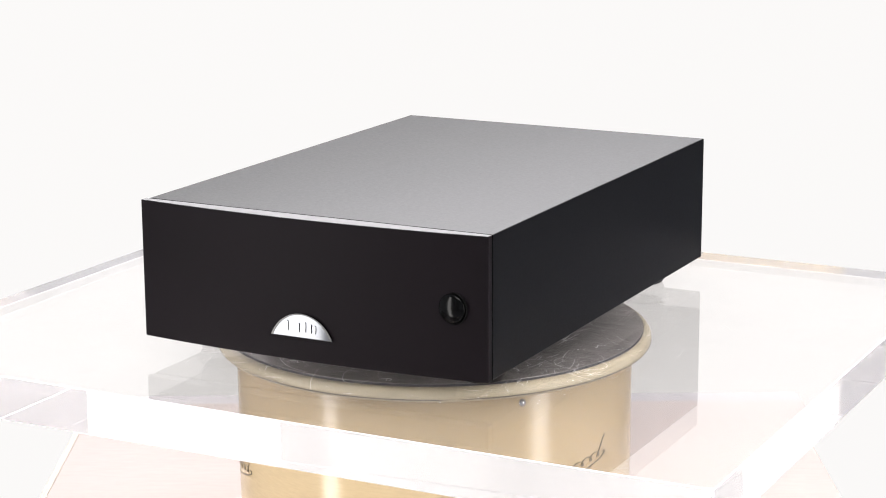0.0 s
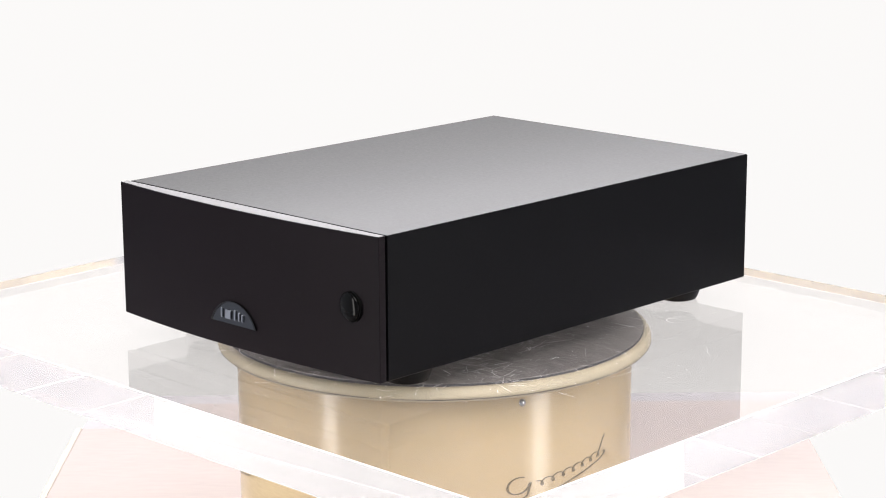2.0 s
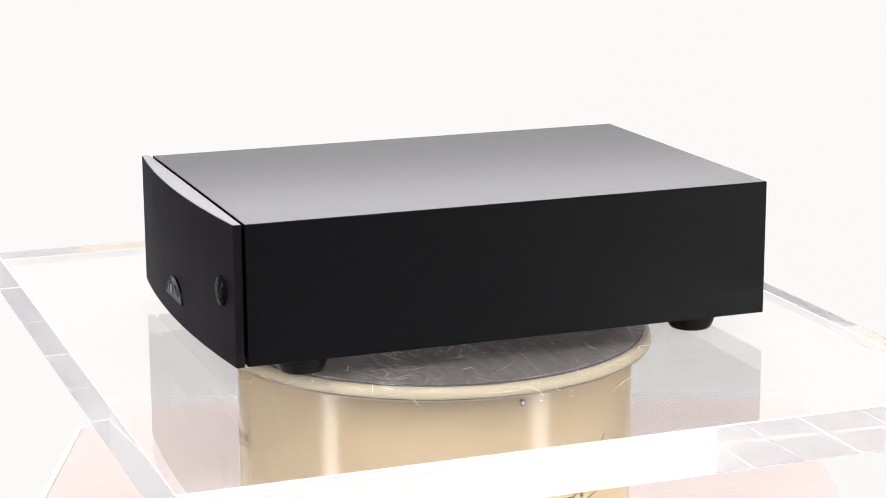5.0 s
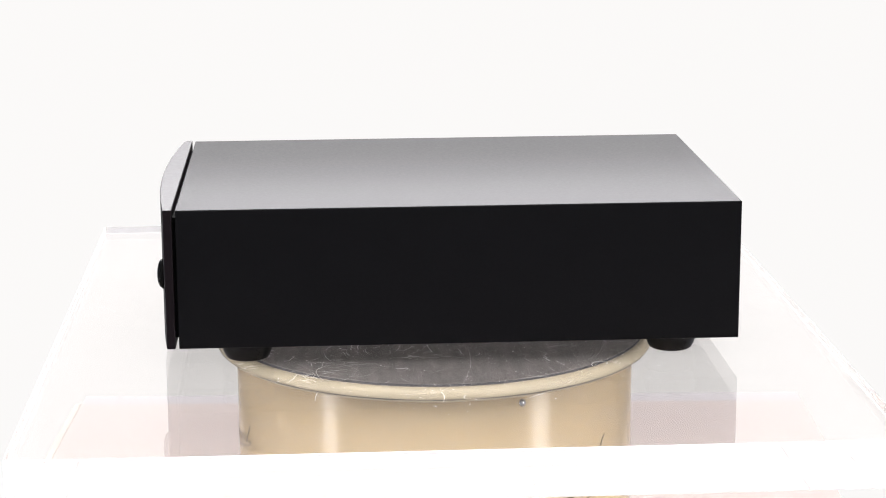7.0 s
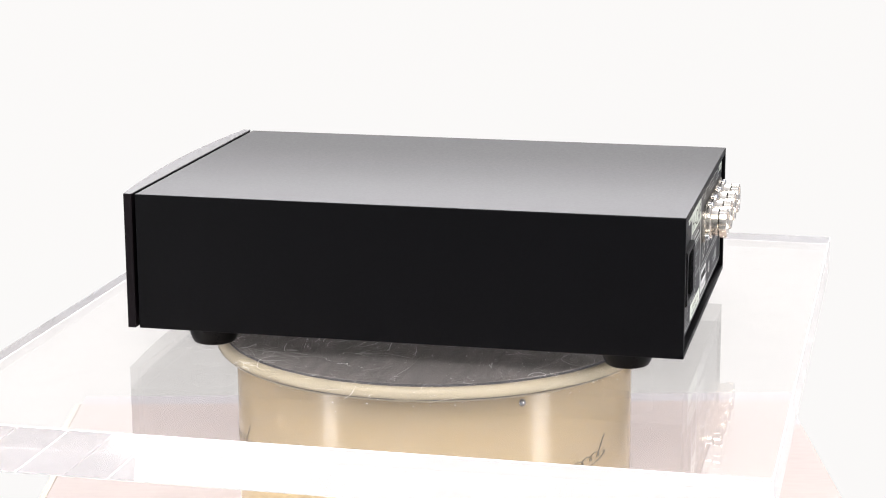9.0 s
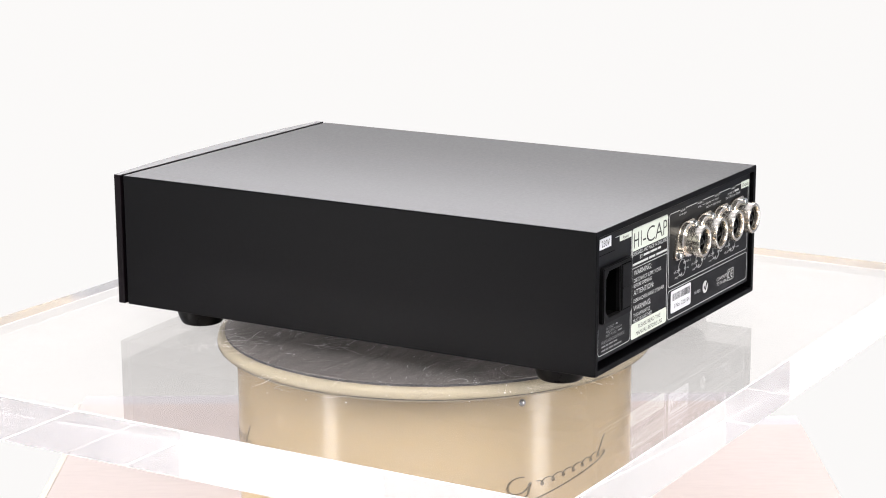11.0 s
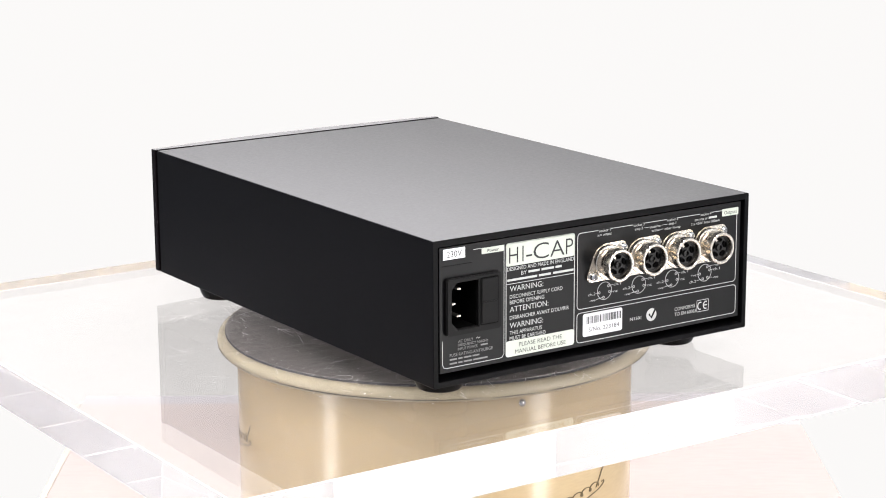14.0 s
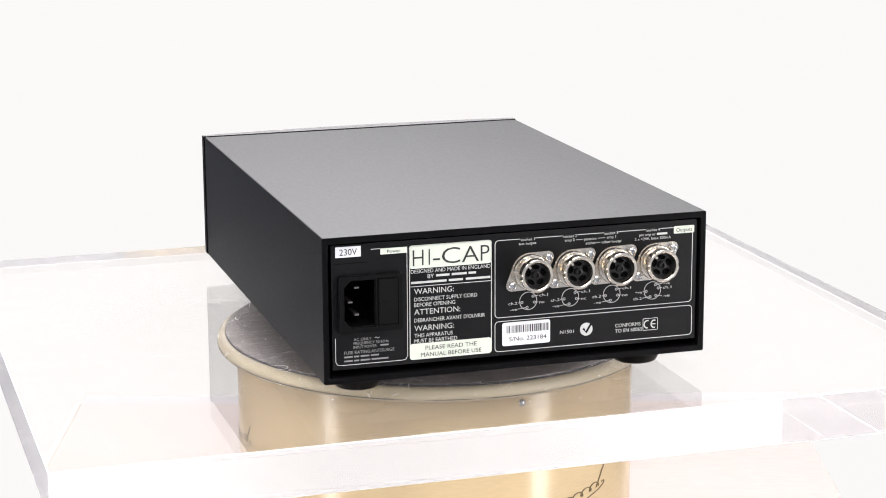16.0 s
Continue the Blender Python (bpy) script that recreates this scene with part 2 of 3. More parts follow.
def plinth():
    root = tagged(new("plinth"), "blush white display plinth under the turntable", "plinth")
    root.location = (0, 0, FLOOR)
    top = BOARD_TOP - FLOOR
    part("body", block(-0.250, 0.250, -0.250, 0.250, 0, top - 0.018, 0.002), EDGE, root)
    part("top_board", block(-0.2525, 0.2615, -0.2480, 0.2480, top - 0.018, top, 0.0002, 1), BOARD, root, "blush tinted board")
    part("back_strip", block(-0.2525, 0.2615, 0.2481, 0.2690, top - 0.018, top - 0.0004, 0.0003), GREYEDGE, root, "grey back edge strip")
    part("edge_strip", block(-0.2570, -0.2526, -0.2480, 0.2480, top - 0.018, top + 0.0006, 0.0006), EDGE, root, "pale cream edge strip")


def drum_point(az, z, out):
    a, r = radians(az), 0.1151 + out
    return (r * math.sin(a), -r * math.cos(a), z)


def script_mark(root, turn):
    """A slanted flourish of loops over a rising underline, wrapped round the drum."""
    def wrap(points, wide, name):
        bm = ribbon(points, wide, 0.0, 0.00025)
        for v in bm.verts:
            v.co = Vector(drum_point(turn + v.co.x, v.co.y * 0.001, v.co.z + 0.0001))
        part(name, bm, GOLD, root, "bronze painted flourish", smooth=40)

    k = 0.52     # width of a stroke: degrees and millimetres are nearly of one size here
    big = [(4.5 + 3.3 * math.cos(radians(a)), -80.5 + 4.6 * math.sin(radians(a)) + 0.20 * 3.3 * math.cos(radians(a))) for a in range(55, 356, 15)]
    wrap(big + [(8.2, -79.6), (7.2, -86.5), (4.6, -89.5)], k * 1.3, "flourish")
    loops = []
    for i in range(0, 131):
        s = i / 130
        x = 10 + 23.5 * s + 1.05 * math.sin(s * 2 * math.pi * 6.5)
        y = -81.2 + 7.0 * s + 1.75 * math.cos(s * 2 * math.pi * 6.5) + 0.1 * (x - 10 - 23.5 * s)
        loops.append((x, y))
    wrap(loops, k, "flourish")
    wrap([(32.6, -76.2), (34.0, -72.0), (35.4, -67.5), (36.6, -64.6)], k, "flourish")
    under = [(7.6 + 26.2 * s, -90.4 + 12.6 * s) for s in [i / 20 for i in range(21)]]
    under += [(35.6, -76.4), (36.6, -75.0), (36.4, -73.9), (35.2, -74.2)]
    wrap(under, k * 1.2, "flourish")


def turntable_base():
    root = tagged(new("turntable"), "cream enamelled metal drum with bronze script marks", "turntable")
    root.location = (-0.0004, 0, BOARD_TOP)
    h = -BOARD_TOP
    part("drum_body", lathe([(0, 0), (0.1151, 0), (0.1151, h - 0.0362), (0.1146, h - 0.0346), (0, h - 0.0346)], 160), ENAMEL, root, smooth=40)
    # dark ring in the gap under the platter, the gap's shade put into colour
    inner = new("gap_band", mesh_of("gap_band", lathe([(0.1205, h - 0.0346), (0.1205, h - 0.0340), (0.1120, h - 0.0340), (0.1120, h - 0.0346)], 128, True), SMEAR_AND_GAP))
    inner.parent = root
    for turn in (18.5, -101.5, 138.5):
        before = set(root.children)
        script_mark(root, turn)
        for ob in set(root.children) - before:
            ob.location = (0, 0, h - 0.0057)
    bm = lathe([(0, 0.0016), (0.0014, 0.0014), (0.0020, 0.0008), (0.0022, 0), (0.0022, -0.001)], 20)
    a = radians(24.0)
    part("screw", bm, SCREWMETAL, root, "small round steel screw", smooth=40,
         at=Matrix.Translation((0.1151 * math.sin(a), -0.1151 * math.cos(a), h - 0.0402)) @ pose(0, 0, 0, 90, 0, 24.0))
    return root


def platter():
    root = tagged(new("turntable_platter"), "worn aluminium platter with a rounded cream rim", "turntable")
    rim = [(0.12156, -0.0262), (0.1230, -0.0261), (0.1248, -0.0268), (0.1258, -0.0285), (0.1262, -0.0304), (0.1259, -0.0320), (0.1256, -0.0322), (0.1250, -0.0332), (0.1240, -0.0338), (0.12156, -0.0340)]
    part("rim", lathe(rim, 160, True), RIM, root, "rounded cream plastic rim", smooth=50)
    part("plate", lathe([(0, -0.0339), (0.1213, -0.0339), (0.1213, -0.0247), (0, -0.0247)], 160), ALLOY, root, "scratched bare aluminium plate", smooth=30)
    # solid dark ring drawn in the joint between plate and rim
    part("groove", lathe([(0.12132, -0.0276), (0.12132, -0.0250), (0.12155, -0.0250), (0.12155, -0.0276)], 160, True), SMEAR_AND_GAP, root)
    rnd = random.Random(4)
    bm = bmesh.new()
    for _ in range(40):
        a, l = rnd.uniform(0, 360), rnd.uniform(6, 26)
        n = 12
        low, high = [], []
        for i in range(n + 1):
            b = radians(a + l * i / n)
            w = 0.00030 * math.sin(math.pi * (i + 0.3) / (n + 0.6)) * rnd.uniform(0.6, 1.2)
            low.append(bm.verts.new((0.1257 * math.cos(b), 0.1257 * math.sin(b), -0.03225 - w * 0.5)))
            high.append(bm.verts.new((0.1261 * math.cos(b), 0.1261 * math.sin(b), -0.0320 + w * 0.5)))
        for i in range(n):
            bm.faces.new((low[i], low[i + 1], high[i + 1], high[i]))
    tagged(part("rim_scuff", bm, SMEAR_AND_GAP, root), "dark dashes of dirt round the rim", kind="stuff")
    # turned and scuffed hairlines in the bare metal
    bm = bmesh.new()
    for _ in range(420):
        r, a = 0.119 * rnd.random() ** 0.5, rnd.uniform(0, 2 * math.pi)
        long, lean, wide = 0.010 * math.exp(rnd.gauss(0, 0.7)), rnd.gauss(0, 0.5), rnd.uniform(0.00008, 0.00028)
        rows = []
        for i in range(7):
            s = long * (i / 6 - 0.5)
            q, w = min(r + s * lean, 0.1205), wide * math.sin(math.pi * (i + 0.4) / 6.8)
            b = a + s / max(r, 0.02)
            rows.append([bm.verts.new(((q + k * w) * math.cos(b), (q + k * w) * math.sin(b), -0.02466)) for k in (-0.5, 0.5)])
        for p, q in zip(rows, rows[1:]):
            bm.faces.new((p[0], p[1], q[1], q[0]))
    tagged(part("plate_scratches", bm, BRIGHT, root), "bright hairline scratches in the metal", kind="stuff")
    root.location = (-0.0004, 0, 0)
    return root


def acrylic_slab():
    bm = block(-0.2495, 0.2495, -0.2145, 0.2145, -SLAB, 0, 0.0005, 1)
    slab = tagged(part("acrylic_slab", bm, ACRYLIC), "thick clear acrylic slab, scratched, lying on the platter", "display slab")
    slab.data.materials.append(WHITENED_EDGE)
    slab.data.materials.append(UNDERSIDE)
    slab.data.materials.append(CHAMFER)
    for f in slab.data.polygons:
        up, across = f.normal.z, max(abs(f.normal.x), abs(f.normal.y))
        f.material_index = 0 if up > 0.9 else 2 if up < -0.9 else 1 if across > 0.9 else 3
    slab.visible_shadow = False
    # scratches: short bent hair-thin marks, curls and specks in the polished face
    rnd = random.Random(11)
    bm = bmesh.new()

    def stroke(pts, w):
        rows = []
        for i, p in enumerate(pts):
            a, b = Vector(pts[max(i - 1, 0)]), Vector(pts[min(i + 1, len(pts) - 1)])
            d = (b - a).normalized()
            s = Vector((-d.y, d.x)) * w * 0.5 * math.sin(math.pi * (i + 0.5) / len(pts)) ** 0.5
            rows.append((bm.verts.new((p[0] + s.x, p[1] + s.y, 0.00006)), bm.verts.new((p[0] - s.x, p[1] - s.y, 0.00006))))
        for (a, b), (c, d) in zip(rows, rows[1:]):
            bm.faces.new((a, b, d, c))

    def spot(radius, spread=0.6):
        r, a = radius * rnd.random() ** spread, rnd.uniform(0, 2 * math.pi)
        return r * math.cos(a), r * math.sin(a)

    def hair(x, y, head, long, wide, curl=0.12, n=8):
        pts = []
        bend = rnd.gauss(0, curl)
        for _ in range(n):
            pts.append((x, y))
            x, y, head = x + long / (n - 1) * math.cos(head), y + long / (n - 1) * math.sin(head), head + bend + rnd.gauss(0, curl)
        stroke(pts, wide)

    # dust and pits, far more of the tiny ones, in drifts
    drifts = [(*spot(0.17), rnd.uniform(0.004, 0.030)) for _ in range(40)]
    for _ in range(3000):
        x, y = spot(0.185)
        if rnd.random() < 0.55:
            d = rnd.choice(drifts)
            x, y = rnd.gauss(d[0], d[2]), rnd.gauss(d[1], d[2])
        size = 0.00028 * math.exp(rnd.gauss(0, 0.45))
        stroke([(x, y), (x + size, y + size * rnd.uniform(-1, 1))], size * rnd.uniform(0.5, 1.1))
    # hairlines: bundles that run alike, and stray ones of every length
    for _ in range(64):
        x, y = spot(0.15)
        head, near = rnd.uniform(0, 6.28), rnd.uniform(0.003, 0.014)
        for _ in range(rnd.randint(3, 16)):
            hair(rnd.gauss(x, near), rnd.gauss(y, near), head + rnd.gauss(0, 0.25), 0.0045 * math.exp(rnd.gauss(0, 0.75)), rnd.uniform(0.00008, 0.00020), 0.05)
    for _ in range(260):
        hair(*spot(0.17), rnd.uniform(0, 6.28), 0.005 * math.exp(rnd.gauss(0, 0.9)), rnd.uniform(0.00006, 0.00018), 0.10)
    for _ in range(30):
        hair(*spot(0.13, 0.5), rnd.uniform(0, 6.28), rnd.uniform(0.025, 0.07), rnd.uniform(0.00005, 0.00010), 0.03, 16)
    # deeper gouges with a hook, and rings left by wet things
    for _ in range(30):
        x, y = spot(0.14, 0.5)
        head = rnd.uniform(0, 6.28)
        hair(x, y, head, rnd.uniform(0.006, 0.016), 0.00035, 0.25)
        hair(x, y, head + rnd.uniform(1.2, 2.4), rnd.uniform(0.003, 0.007), 0.00030, 0.2)
    for _ in range(4):
        x, y = spot(0.14, 0.5)
        rx, ry, turn = rnd.uniform(0.006, 0.011), rnd.uniform(0.010, 0.020), rnd.uniform(0, 6.28)
        loop = []
        for k in range(25):
            a = 2 * math.pi * k / 24
            u, v = rx * math.cos(a) * (1 + 0.08 * math.sin(3 * a)), ry * math.sin(a)
            loop.append((x + u * math.cos(turn) - v * math.sin(turn), y + u * math.sin(turn) + v * math.cos(turn)))
        stroke(loop, 0.00013)
    tagged(part("scratches", bm, MARK, slab), "fine white scratches in the acrylic", kind="stuff")
    return slab


# ---------------------------------------------------------------- the amplifier
W, Y0, Y1, Z0, Z1 = 0.1025, -0.1537, 0.1447, 0.0110, 0.0859   # the sleeve
YR = 0.1427                                                   # the rear plate's face
PANEL_EDGE, PANEL_SAG = -0.1601, 0.0062


def bow(x):
    return PANEL_EDGE - PANEL_SAG * (1 - (x / 0.1030) ** 2)


def front_panel(root):
    n = 40
    pts = [(-0.1030 + 0.2060 * i / n, bow(-0.1030 + 0.2060 * i / n)) for i in range(n + 1)]
    pts += [(0.1030, -0.1556), (-0.1030, -0.1556)]
    bm = prism(pts, 0.0112, 0.0862)
    sharp = [e for e in bm.edges if e.calc_face_angle(0) > radians(40)]
    bmesh.ops.bevel(bm, geom=sharp, offset=0.0003, segments=1, affect="EDGES")
    face = part("front_panel", bm, FACE, root, "bowed black anodised front plate", smooth=30)
    face.data.materials.append(MACHINED)
    for f in face.data.polygons:
        if abs(f.normal.z) > 0.5:
            f.material_index = 1
    part("spacer", block(-0.0960, 0.0960, -0.1557, -0.1533, 0.0160, 0.0810), SHADOW_GAP, root)
    # half-round mirror badge with raised plain shapes
    xc, zc, r = -0.0004, 0.0172, 0.0195
    out = [(xc + r * math.cos(a), zc + r * math.sin(a)) for a in [math.asin(0.0069 / r) + (math.pi - 2 * math.asin(0.0069 / r)) * i / 28 for i in range(29)]]
    flip = Matrix(((1, 0, 0, 0), (0, 0, -1, 0), (0, 1, 0, 0), (0, 0, 0, 1)))   # outline in xz, thickness towards the front
    y = -0.1667
    inner = [(xc + (p[0] - xc) * 0.93, zc + 0.0006 + (p[1] - zc) * 0.94) for p in out]
    badge = part("badge", prism(out, 0, 0.0010, 0.0), MIRROR, face, "half-round mirror badge", at=Matrix.Translation((0, y + 0.0002, 0.0246)) @ pose(0, 0, 0, -2.5) @ Matrix.Translation((0, 0, -0.0246)) @ flip)
    part("badge_rim", frame_ring(out, inner, 0, 0.0008), GLOSS, face, "gloss black badge surround", at=Matrix.Translation((0, y - 0.0001, 0)) @ flip)
    for x0, x1, h in ((-0.0095, -0.0080, 0.0055), (-0.0058, -0.0012, 0.0048), (0.0012, 0.0026, 0.0055), (0.0046, 0.0060, 0.0048), (0.0072, 0.0086, 0.0042)):
        part("raised_bar", prism(rounded(x0 + xc, x1 + xc, 0.0268, 0.0268 + h, 0.0005, 3), 0, 0.0009, 0.0003), SATIN, badge, "raised mirror shape",
             at=Matrix.Translation((0, 0, 0.0010)))
    # push button in a dished ring
    kx, kz = 0.0841, 0.0482
    turn = pose(kx, bow(kx), kz) @ pose(0, 0, 0, 90, 0, 0) @ pose(0, 0, 0, 0, math.degrees(math.atan(-PANEL_SAG * 2 * kx / 0.1030 ** 2)), 0)
    part("button_ring", lathe([(0.0078, -0.0008), (0.0079, 0.0001), (0.0081, 0.0002), (0.0083, 0.0001), (0.0084, -0.0012), (0.0078, -0.0012)], 48, True), SHADOW_GAP, face, "dark dished ring", smooth=50, at=turn)
    dome = [(0.0077 * math.sin(radians(9 * i)), 0.0006 + 0.0023 * math.cos(radians(9 * i))) for i in range(11)]
    part("push_button", lathe(dome + [(0.0077, -0.0012), (0, -0.0012)], 48), BUTTON, face, "domed gloss black button", smooth=60, at=turn)


def sleeve(root):
    outer = rounded(-W, W, Z0, Z1, 0.0008, 3)
    inner = rounded(-W + 0.0030, W - 0.0030, Z0 + 0.0030, Z1 - 0.0034, 0.0006, 3)
    bm = frame_ring(outer, inner, -Y1, -Y0)
    for v in bm.verts:
        v.co = Vector((v.co.x, -v.co.z, v.co.y))
    bmesh.ops.recalc_face_normals(bm, faces=bm.faces[:])
    ends = [e for e in bm.edges if abs(e.verts[0].co.y - e.verts[1].co.y) < 1e-9 and e.calc_face_angle(0) > 1]
    bmesh.ops.bevel(bm, geom=ends, offset=0.00025, segments=1, affect="EDGES")
    part("case_sleeve", bm, CASE, root, "satin black metal sleeve", smooth=35)
    part("rear_bulkhead", block(-W + 0.0031, W - 0.0031, Y1 - 0.0330, Y1 - 0.0300, Z0 + 0.0031, Z1 - 0.0035), SHADOW_GAP, root)
    part("front_bulkhead", block(-W + 0.0031, W - 0.0031, Y0 + 0.0005, Y0 + 0.003, Z0 + 0.0031, Z1 - 0.0035), SHADOW_GAP, root)


def feet(root):
    prof = [(0, 0.0), (0.0108, 0.0), (0.0116, 0.0005), (0.0124, 0.0019), (0.0133, 0.0042), (0.0139, 0.0064), (0.0141, 0.0085), (0.0141, 0.0111), (0, 0.0111)]
    me = mesh_of("foot", lathe(prof, 48), RUBBER, 28)
    for x, y in ((0.0795, -0.1185), (-0.0795, -0.1185), (0.0772, 0.1122), (-0.0772, 0.1122)):
        part("foot", me, RUBBER, root, "round black rubber foot", at=pose(x, y, 0))


BACK = Matrix(((-0.985, 0, 0, -0.00165), (0, 0, 1, YR), (0, 0.9875, 0, 0.00030), (0, 0, 0, 1)))   # flat (across, up, out) on the rear plate; across runs from -x


def mm(pts):
    return [(-a / 1000, b / 1000) for a, b in pts]


def rear(root):
    cav = [(-0.0945, 0.0602), (-0.0945, 0.0434), (-0.0912, 0.0398), (-0.0785, 0.0398), (-0.0785, 0.0638), (-0.0912, 0.0638)]
    # the plate has a cut-out in which the mains inlet sits
    edge = rounded(-0.1006, 0.0982, 0.0176, 0.0822, 0.0003, 2)
    cut = rounded(-0.0965, -0.0655, 0.0380, 0.0652, 0.001, 3)
    bm = holed(edge, cut, 0.002, 0.002)
    for f in [f for f in bm.faces if all(abs(v.co.z) < 1e-7 for v in f.verts)]:
        bm.faces.remove(f)
    bmesh.ops.transform(bm, matrix=BACK @ Matrix.Translation((0, 0, -0.002)), verts=bm.verts[:])
    plate = part("rear_plate", bm, REAR, root, "black printed rear plate")

    def words(s, a, b, z, tall, mat=INK, thin=0.0, lift=0.0, under=None):
        return part("lettering", text_mesh(s, -a / 1000, -b / 1000, z / 1000, tall / 1000, mat, thin), mat, under or plate,
                    at=BACK @ Matrix.Translation((0, 0, lift)) if under is None else Matrix.Translation((0, 0, lift)))

    def bar(a, b, z, tall, mat=INK, name="printed_bar", lift=0.0):
        return part(name, prism([(-a / 1000, (z - tall / 2) / 1000), (-b / 1000, (z - tall / 2) / 1000), (-b / 1000, (z + tall / 2) / 1000), (-a / 1000, (z + tall / 2) / 1000)], 0, 0.00010 + lift),
                    mat, plate, at=BACK)

    def wordbars(groups, z, tall, lift=0.0, mat=INK):
        for a, b in groups:
            bar(a, b, z, tall, mat, "printed_bar", lift)

    def outline(a, b, z0, z1, r=2.0, w=0.35):
        o = rounded(-a / 1000, -b / 1000, z0 / 1000, z1 / 1000, r / 1000)
        i = rounded((-a + w) / 1000, (-b - w) / 1000, (z0 + w) / 1000, (z1 - w) / 1000, (r - w) / 1000)
        return part("printed_frame", frame_ring(o, i, 0, 0.0001), INK, plate, at=BACK)

    def label(a, b, z0, z1, r, mat, lift=0.0001, words_=""):
        return part("label", prism(rounded(-a / 1000, -b / 1000, z0 / 1000, z1 / 1000, r / 1000, 4), 0, lift), mat, plate, words_, at=BACK)

    def line(pts, w=0.3, mat=INK, name="printed_line"):
        return part(name, ribbon(mm(pts), w / 1000, 0, 0.0001), mat, plate, at=BACK)

    # power section
    label(98.4, 85.2, 75.8, 81.3, 0.2, PAPER, 0.0002, "white voltage sticker")
    words("230V", 96.3, 87.2, 78.6, 3.4, DARKINK, lift=0.0002)
    label(75.0, 61.2, 75.9, 79.0, 0.4, CREAM, 0.0001, "pale green heading strip")
    words("Power", 71.5, 64.5, 77.4, 1.7, DARKINK, lift=0.0001)
    line([(80.0, 79.0), (75.0, 79.0)])
    line([(61.1, 79.0), (61.1, 22.0), (62.2, 20.2), (64.0, 19.9), (96.5, 19.9), (98.2, 20.4), (99.0, 22.0), (99.0, 34.2)])
    line([(99.5, 72.6), (80.8, 72.6)], 0.25, SHADOW_GAP, "panel_joint")
    words("AC ONLY", 89.5, 80.2, 32.9, 1.6, DIMINK)
    line([(78.4, 32.8), (77.6, 33.4), (76.8, 32.6), (76.0, 33.2)], 0.25)
    words("FREQUENCY 50/60Hz", 89.6, 71.2, 30.9, 1.5, DIMINK)
    words("INPUT POWER", 89.7, 77.5, 28.9, 1.5, DIMINK)
    wordbars([(75.5, 71.2)], 28.9, 0.8, 0.0, DIMINK)
    words("FUSE RATING:ANTISURGE", 94.6, 68.2, 26.3, 1.7, DIMINK)
    wordbars([(94.6, 90.2), (89.4, 86.8), (86.0, 81.4), (80.6, 76.4)], 24.0, 0.8, 0.0, DIMINK)
    wordbars([(94.6, 90.2), (89.4, 86.8), (86.0, 81.0), (80.2, 71.4)], 21.9, 0.8, 0.0, DIMINK)

    # mains inlet
    bm = holed(rounded(-0.0977, -0.0641, 0.0367, 0.0664, 0.0018), cav, 0.0024, 0.0024)
    for f in [f for f in bm.faces if all(abs(v.co.z) < 1e-7 for v in f.verts)]:
        bm.faces.remove(f)
    lip = [e for e in bm.edges if e.calc_face_angle(0) > 1 and all(v.co.z > 0.0023 for v in e.verts)]
    bmesh.ops.bevel(bm, geom=lip, offset=0.0005, segments=2, affect="EDGES")
    inlet = part("mains_inlet", bm, PLASTIC, root, "black plastic mains inlet with fuse drawer", at=BACK, smooth=30)
    bm = prism(cav, -0.014, 0.0001)
    for f in [f for f in bm.faces if all(v.co.z > 0 for v in f.verts)]:
        bm.faces.remove(f)
    part("socket_recess", bm, CAVITY, inlet, "deep dark recess of the inlet")
    for x, z in ((86.9, 59.1), (90.3, 51.7), (87.0, 45.1)):
        part("pin", prism(rounded(-(x + 1.2) / 1000, -(x - 1.2) / 1000, (z - 0.45) / 1000, (z + 0.45) / 1000, 0.00025, 2), 0, 0.0115, 0.0002), BRASS, inlet, "bright metal contact pin", at=Matrix.Translation((0, 0, -0.0140)))
    drawer = part("fuse_drawer", prism(rounded(-0.0769, -0.0668, 0.0404, 0.0640, 0.0006, 3), 0, 0.0006, 0.0003), PLASTIC, inlet, "smooth black fuse drawer", at=Matrix.Translation((0, 0, 0.0024)))
    # flat dark ring: the gap round the drawer, its shade put into colour
    part("drawer_gap", frame_ring(rounded(-0.0774, -0.0663, 0.0399, 0.0645, 0.0006, 3), rounded(-0.0769, -0.0668, 0.0404, 0.0640, 0.0006, 3), 0, 0.0001), CAVITY, inlet, at=Matrix.Translation((0, 0, 0.0024)))
    part("drawer_ridge", prism(rounded(-0.0760, -0.0676, 0.0514, 0.0520, 0.0002, 2), 0, 0.0003), PLASTIC, drawer, at=Matrix.Translation((0, 0, 0.0006)))

    # name and warning block
    label(60.0, 15.9, 67.2, 79.3, 1.6, CREAM, 0.0001, "pale green title strip")
    for c, a, b in (("H", 58.1, 52.4), ("I", 49.7, 49.0), ("-", 47.4, 43.6), ("C", 42.7, 32.9), ("A", 32.0, 22.8), ("P", 21.9, 17.2)):
        words(c, a, b, 73.1, 8.9, DARKINK, -0.008, lift=0.0001)
    outline(60.0, 15.9, 19.6, 79.2, 2.0, 0.4)
    words("DESIGNED AND MADE IN ENGLAND", 59.2, 16.6, 65.8, 2.1)
    words("BY", 50.3, 46.9, 62.9, 2.1)
    wordbars([(45.7, 38.6), (37.4, 29.4), (28.4, 24.4)], 62.9, 1.15)
    wordbars([(59.0, 40.2), (39.0, 31.4), (29.9, 16.7)], 59.9, 1.15)
    line([(59.6, 57.9), (16.2, 57.9)], 0.3)
    words("WARNING:", 57.5, 36.3, 55.4, 3.0)
    words("DISCONNECT SUPPLY CORD", 57.5, 23.8, 51.2, 2.1)
